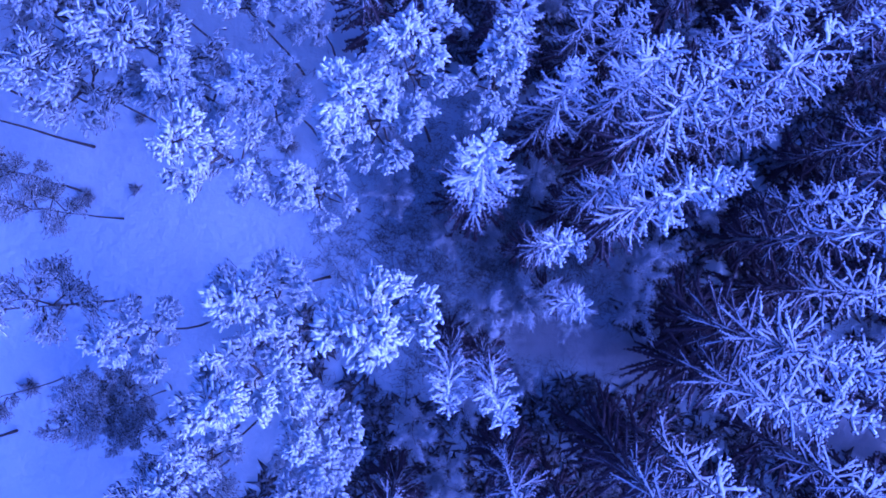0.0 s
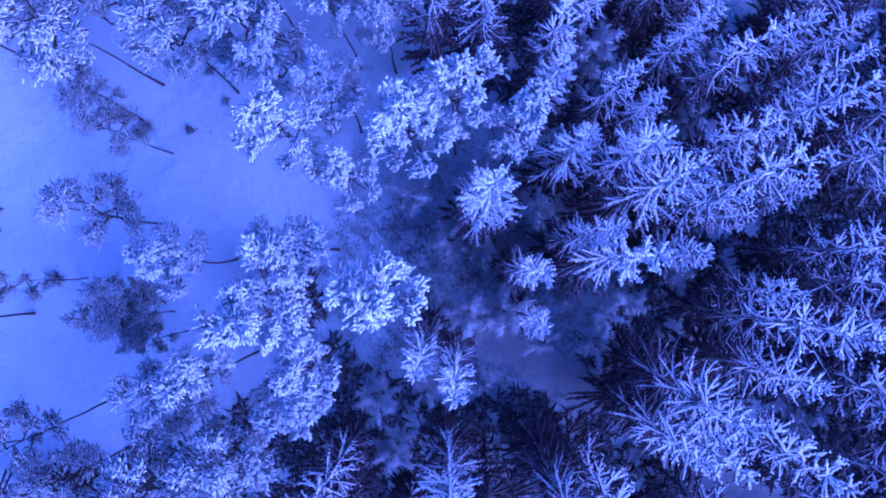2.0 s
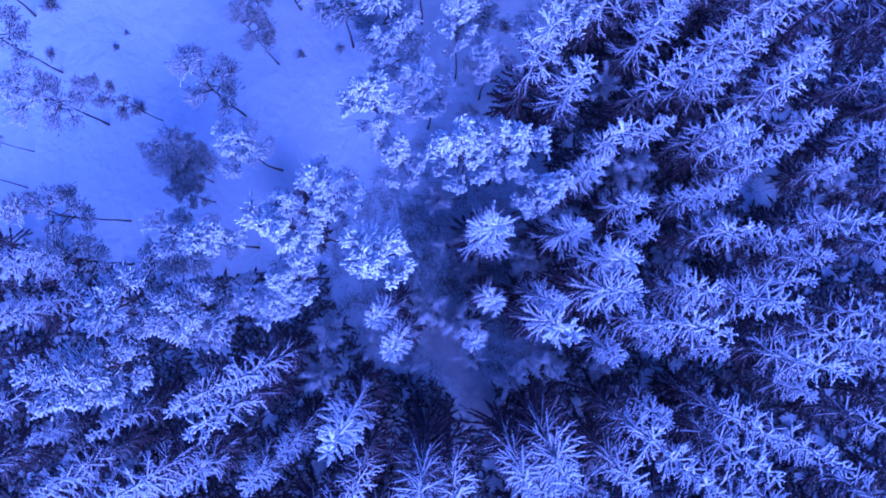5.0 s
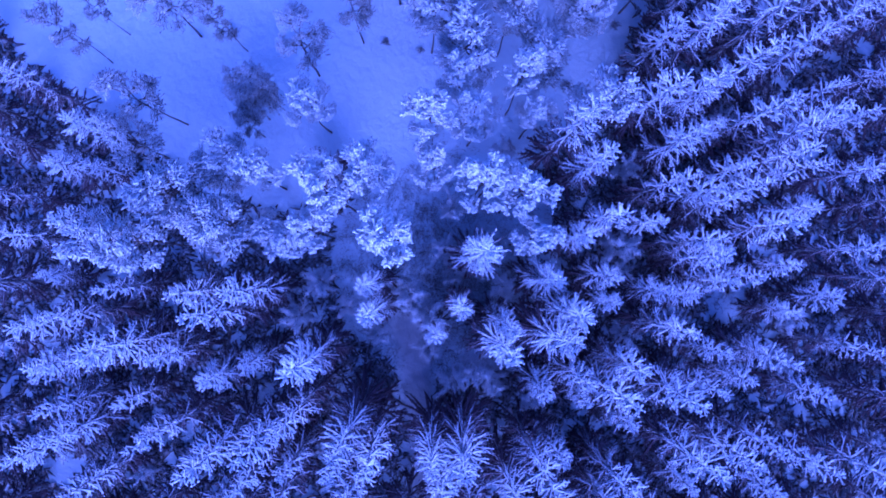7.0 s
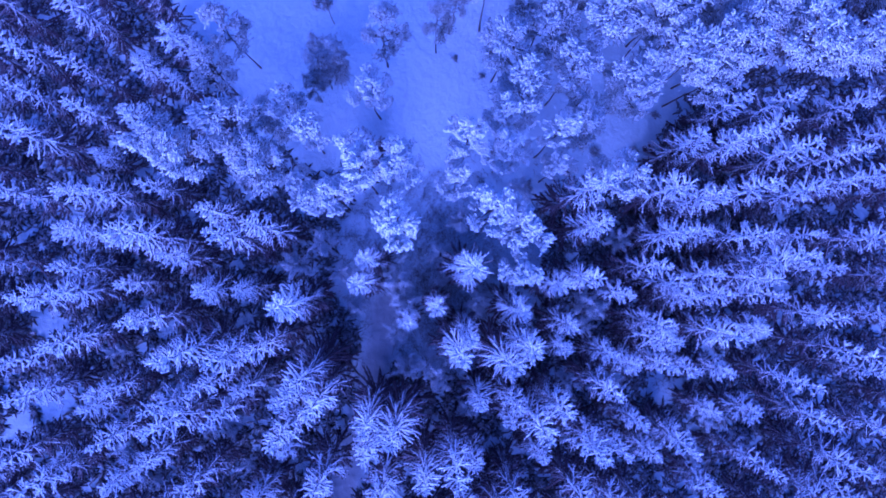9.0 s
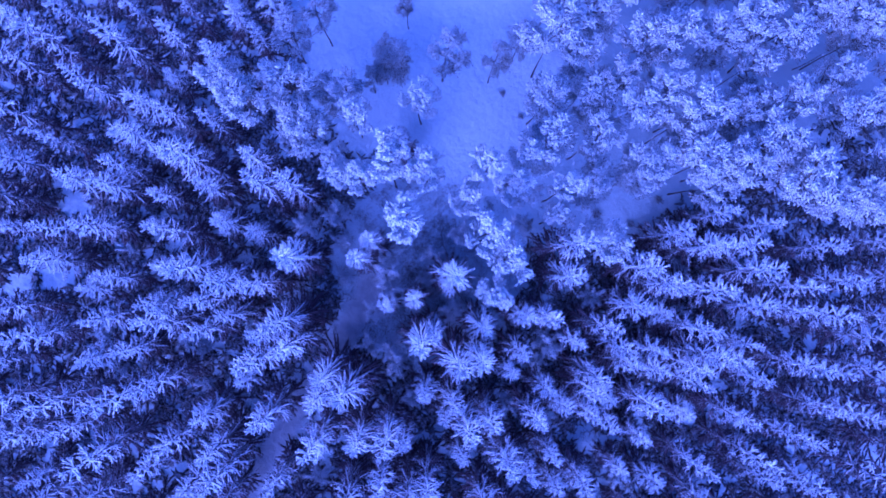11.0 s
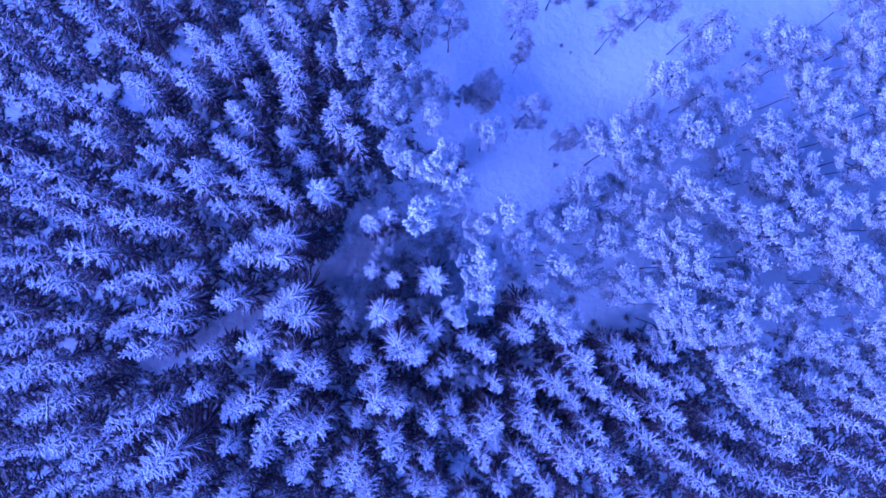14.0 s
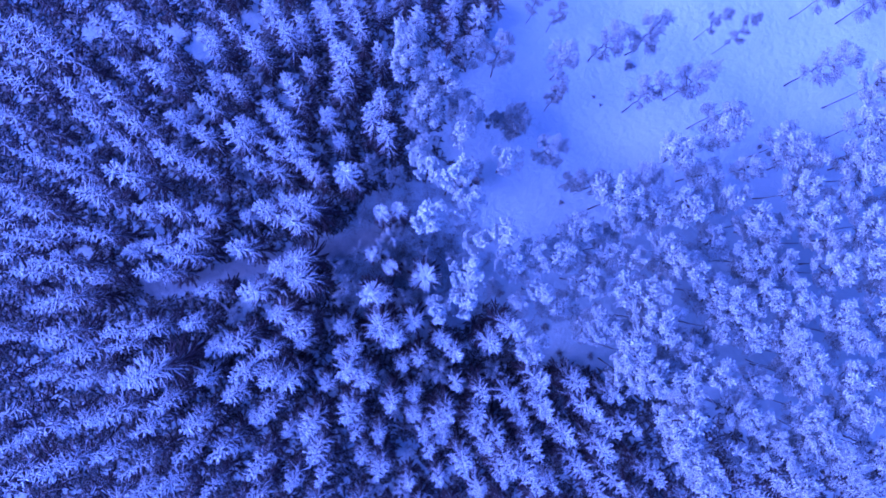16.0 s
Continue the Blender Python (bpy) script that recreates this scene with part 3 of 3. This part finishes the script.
CLEARING = [(-60, -44), (-38, -32.5), (-29, -28), (-19, -22), (-12, -13), (-15, -7), (-13, 3), (-24, 11), (-33, 7), (-46, 11), (-58, 16), (-120, 42), (-140, -60)]
PINE_HEATH = [(-13, 3), (-6, 16), (-8, 29), (-19, 38), (-34, 60), (-68, 95), (-130, 110), (-120, 42), (-58, 16), (-46, 11), (-33, 7), (-24, 11)]
OPENINGS = [(15.4, -51.5, 3.6), (19, -57, 3), (4.8, -52.4, 2.6), (-11, 29, 4.5), (-4, 2, 6), (1, 1, 4)]


def inside(x, y, shape):
    hit = False
    for (ax, ay), (bx, by) in zip(shape, shape[1:] + shape[:1]):
        if (ay > y) != (by > y) and x < (bx - ax) * (y - ay) / (by - ay) + ax:
            hit = not hit
    return hit


def fill(rng, taken, gap, reach, allowed, wanted):
    """Further places for trees, no nearer to another than gap."""
    cells = {}
    for x, y in taken:
        cells.setdefault((int(x // gap), int(y // gap)), []).append((x, y))
    found = []
    for _ in range(wanted):
        r, a = reach * math.sqrt(rng.random()), rng.uniform(0, 6.2832)
        x, y = r * math.cos(a), r * math.sin(a)
        if not allowed(x, y):
            continue
        i, j = int(x // gap), int(y // gap)
        if any(math.hypot(x - p, y - q) < gap for u in (-1, 0, 1) for v in (-1, 0, 1) for p, q in cells.get((i + u, j + v), ())):
            continue
        cells.setdefault((i, j), []).append((x, y))
        found.append((x, y))
    return found


def open_ground(x, y):
    return (x < 46 and float(from_track(np.array(x), np.array(y))) < 3.2) or any(math.hypot(x - a, y - b) < r for a, b, r in OPENINGS)


rng = random.Random(11)
placed = [(x, y) for x, y, h, w in SPRUCES + PINES + BIRCHES]
more_spruces = fill(rng, placed, 4.8, 46, lambda x, y: not (inside(x, y, CLEARING) or inside(x, y, PINE_HEATH) or open_ground(x, y)) and math.hypot(x - 3, y - 2) > 17, 20000)
more_spruces += fill(rng, placed + more_spruces, 4.9, 104, lambda x, y: not (inside(x, y, CLEARING) or inside(x, y, PINE_HEATH) or open_ground(x, y)) and math.hypot(x, y) > 46, 60000)
more_pines = fill(rng, placed + more_spruces, 5.0, 104, lambda x, y: inside(x, y, PINE_HEATH) and not open_ground(x, y) and math.hypot(x, y) > 26, 12000)
more_pines += fill(rng, placed + more_spruces + more_pines, 8.0, 112, lambda x, y: inside(x, y, CLEARING) and math.hypot(x, y) > 62, 900)

# ---- spruces ----
SPRUCE_LABEL = "tall spruce tree with snow-laden drooping boughs in the dense stand"


def spruce_parts(seed, detail, radius, slim, broad=False):
    return ("trunk", trunk_data(seed, 19.6, 0.2, SPRUCE_BARK, bare=46)), ("crown", spruce_crown(seed + 20, detail, radius=radius, slim=slim, broad=broad))


NEAR_SPRUCE = [tree("spruce_tree", spruce_parts(i, 2, 2.6 + 0.1 * i, 0.44 + 0.06 * (i % 3)), SPRUCE_LABEL, "tree", "spruces of the snowy forest") for i in range(5)]
FAR_SPRUCE = [tree("spruce_tree", spruce_parts(30 + i, 1, 2.5 + 0.08 * i, 0.46 + 0.06 * (i % 4)), SPRUCE_LABEL, "tree", "spruces of the snowy forest") for i in range(7)]
BROAD_SPRUCE = [tree("spruce_tree", spruce_parts(60 + i, 2, 3.6 + 0.15 * i, 0.62, True), "broad old spruce tree with long snow-lined boughs", "tree", "spruces of the snowy forest") for i in range(3)]
all_spruces = SPRUCES + [(x, y, rng.uniform(11.5, 16.5) if math.hypot(x, y) < 45 else rng.uniform(17, 24), rng.uniform(0.75, 1.1)) for x, y in more_spruces]
all_spruces.sort(key=lambda q: math.hypot(q[0], q[1]))
for x, y, h, w in all_spruces[:296]:
    broad = w > 1.22 and h > 22
    kinds = BROAD_SPRUCE if broad else NEAR_SPRUCE if math.hypot(x, y) < 17.5 else FAR_SPRUCE
    put(rng.choice(kinds), x, y, h, 20.0, w / 1.3 if broad else w, rng.uniform(0, 360), rng.uniform(0, 1.5), rng.uniform(0, 6.28))


def joined_woods(places):
    """Spruces further out, too many to tell apart, as one mesh."""
    shapes = []
    for i in range(4):
        me = spruce_crown(70 + i, 0, radius=2.5 + 0.12 * i, slim=0.5)
        flat = np.empty(len(me.vertices) * 3)
        me.vertices.foreach_get("co", flat)
        snow_shade = np.empty(len(me.vertices))
        me.attributes["snow_shade"].data.foreach_get("value", snow_shade)
        shapes.append((flat.reshape(-1, 3), [tuple(p.vertices) for p in me.polygons], snow_shade))
        bpy.data.meshes.remove(me)
    verts, faces, snow_shades, count = [], [], [], 0
    for x, y, h, wide in places:
        co, polys, snow_shade = rng.choice(shapes)
        snow_shades.append(snow_shade)
        a = rng.uniform(0, 6.28)
        c, s = math.cos(a) * wide, math.sin(a) * wide
        z = float(ground_height(np.array(x), np.array(y)))
        verts.append(np.stack([x + c * co[:, 0] - s * co[:, 1], y + s * co[:, 0] + c * co[:, 1], z + co[:, 2] * h / 20], 1))
        faces += [tuple(v + count for v in p) for p in polys]
        count += len(co)
    me = mesh_from("far_woods", np.concatenate(verts).tolist(), faces, [SPRUCE_SNOW])
    me.attributes.new("snow_shade", "FLOAT", "POINT").data.foreach_set("value", np.concatenate(snow_shades))
    tagged(new("far_woods", me), "dense snow-covered spruce forest farther off", "forest", kind="stuff")


joined_woods(all_spruces[296:])
for ob in NEAR_SPRUCE + FAR_SPRUCE + BROAD_SPRUCE:
    for o in (*ob.children_recursive, ob):
        bpy.data.objects.remove(o)

# ---- pines ----
PINE_LABEL = "pine tree with bare dark trunk and snow-clumped crown"


def pine_parts(seed, detail, radius, laden=1.0, base=0.55, lush=1.0):
    limbs, crown = pine_crown(seed, detail, radius=radius, base=base, whole=detail < 2, laden=laden, lush=lush)
    return (("trunk", trunk_data(seed, 17.2, 0.115, PINE_BARK, 0.3)), *(("limb" if detail == 2 else "branchwork", x) for x in limbs), ("crown", crown))


NEAR_PINE = [tree("pine_tree", pine_parts(100 + i, 2, 2.4), PINE_LABEL, "tree", "pines round the clearing") for i in range(5)]
FAR_PINE = [tree("pine_tree", pine_parts(120 + i, 1, 3.3, 0.92), PINE_LABEL, "tree", "pines round the clearing") for i in range(6)]
THIN_PINE = [tree("pine_tree", pine_parts(140 + i, 1, 2.9, 0.64, 0.42, 0.66), "slender young pine with a thinly frosted grey crown", "tree", "pines round the clearing") for i in range(4)]
for x, y, h, w in PINES + [(x, y, rng.uniform(15, 20), rng.uniform(0.85, 1.2)) for x, y in more_pines]:
    far = math.hypot(x, y)
    kinds = THIN_PINE if far > 20 and (h < 14 or (x < -22 and y < 9)) else NEAR_PINE if far < 21 else FAR_PINE
    put(rng.choice(kinds), x, y, h, 18.0, w, rng.uniform(0, 360), rng.uniform(0, 3), rng.uniform(0, 6.28))
for ob in NEAR_PINE + FAR_PINE + THIN_PINE:
    for o in (*ob.children_recursive, ob):
        bpy.data.objects.remove(o)

# ---- birches between the conifers ----
BIRCH_LABEL = "young leafless birch with fine frosted twigs"
BIRCH_KINDS = []
for i in range(4):
    limbs, crown = birch_crown(200 + i)
    BIRCH_KINDS.append(tree("birch_tree", (("trunk", trunk_data(200 + i, 8.5, 0.09, BIRCH_BARK, 0.4)), *(("limb", x) for x in limbs), ("crown", crown)), BIRCH_LABEL, "tree", "birches between the conifers"))
standing = [(x, y) for x, y, h, w in all_spruces + PINES + BIRCHES]
more_birches = fill(rng, standing, 2.2, 48, lambda x, y: not (inside(x, y, CLEARING) or inside(x, y, PINE_HEATH)) and float(from_track(np.array(x), np.array(y))) > 2.6, 120)
for i, (x, y, h, w) in enumerate(BIRCHES + [(x, y, rng.uniform(5, 9), rng.uniform(0.6, 0.9)) for x, y in more_birches]):
    put(BIRCH_KINDS[i % 4], x, y, h, 10.0, w, 77 * i)
for ob in BIRCH_KINDS:
    for o in (*ob.children_recursive, ob):
        bpy.data.objects.remove(o)

# ---- bare brush on the forest floor ----
def forest_spots(r, tries, reach, clear_of_track):
    """Places on the floor of the dense wood, away from the track, the clearing and the openings."""
    found = []
    for _ in range(tries):
        rad, a = reach * math.sqrt(r.random()), r.uniform(0, 6.283)
        x, y = rad * math.cos(a), rad * math.sin(a)
        if inside(x, y, CLEARING) or inside(x, y, PINE_HEATH) or (x < 46 and float(from_track(np.array(x), np.array(y))) < clear_of_track):
            continue
        if not any(math.hypot(x - p, y - q) < s * 0.8 for p, q, s in OPENINGS[:4]):
            found.append((x, y))
    return found


def build_brush():
    w = Wood(400)
    r = w.rng
    spots = forest_spots(r, 2200, 40, 2.0)
    for _ in range(1200):
        x, y = r.normal(3, 7.5), r.normal(1, 7.5)
        if not inside(x, y, CLEARING) and float(from_track(np.array(x), np.array(y))) > 1.9:
            spots.append((x, y))
    for x, y in spots:
        n = int(r.integers(9, 15))
        base = np.array((x, y, float(ground_height(np.array(x), np.array(y)))))
        d = r.normal(0, 0.75, (n, 3)) + np.array((0, 0, 0.8))
        d[:, 2] = np.abs(d[:, 2])
        w.shoots(base + r.normal(0, 0.35, (n, 3)) * np.array((1, 1, 0.1)), d, r.uniform(0.5, 1.6, n), r.uniform(0.012, 0.03, n), 0.25, 3)
    brush = new("brush", w.data("brush", BRUSH))
    tagged(brush, "dark leafless brush and twigs on the forest floor", "brush", kind="stuff")


def build_shade_growth():
    """Low dark growth added over the floor under the dense spruces, standing in for deep shade."""
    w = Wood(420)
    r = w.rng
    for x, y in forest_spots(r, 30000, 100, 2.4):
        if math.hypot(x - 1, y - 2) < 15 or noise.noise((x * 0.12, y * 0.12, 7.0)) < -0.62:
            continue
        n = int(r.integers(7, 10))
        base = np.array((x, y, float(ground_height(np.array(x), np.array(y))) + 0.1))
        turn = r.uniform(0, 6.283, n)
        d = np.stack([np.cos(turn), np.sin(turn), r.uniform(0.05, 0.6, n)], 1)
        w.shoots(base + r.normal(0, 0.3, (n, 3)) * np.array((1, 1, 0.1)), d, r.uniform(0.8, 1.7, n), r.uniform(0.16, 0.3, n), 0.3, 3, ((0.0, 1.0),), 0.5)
    growth = new("undergrowth", w.data("undergrowth", SHADE_GROWTH))
    tagged(growth, "low dark growth added for the deep shade beneath the dense spruces", "undergrowth", kind="stuff")


build_shade_growth()
build_brush()

# ---- shrubs in the clearing ----
SHRUBS = [(-52.3, -9.6, 1.5), (-59.0, -0.2, 1.5), (-36.6, -11.0, 1.3), (-43.4, -7.8, 0.6), (-27.8, 6.3, 0.8), (-25.0, 9.9, 0.7), (-27.3, 12.4, 0.8), (-14.2, 10.1, 1.4), (-8.9, 14.9, 1.4), (-36.0, 25.4, 0.9), (-36.4, 28.1, 0.9), (-37.5, 27.5, 0.7), (-49.8, 33.7, 0.8), (-40.5, 37.4, 1.2), (-66.5, 16.5, 0.9), (-67.4, 18.5, 0.9), (-43.7, -5.8, 0.5), (-12.9, 30.4, 1), (-17.7, 33.8, 1), (-31.9, 5.5, 1.2), (-47.4, 10.7, 0.8), (-48.4, -13.7, 0.9), (-68.4, 26.7, 0.8), (-13.0, 24.8, 1.3), (-7.4, 21.5, 1.3)]
shrub_kinds = [shrub_data(300 + i, 90) for i in range(4)]
for i, (x, y, size) in enumerate(SHRUBS):
    bush = new("shrub", shrub_kinds[i % 4])
    bush.matrix_basis = pose(x, y, float(ground_height(np.array(x), np.array(y))) - 0.03, 0, 0, 61 * i) @ Matrix.Diagonal((size, size, size, 1))
    tagged(bush, "low dark leafless shrub poking out of the snow", "shrub", "shrubs in the snow")
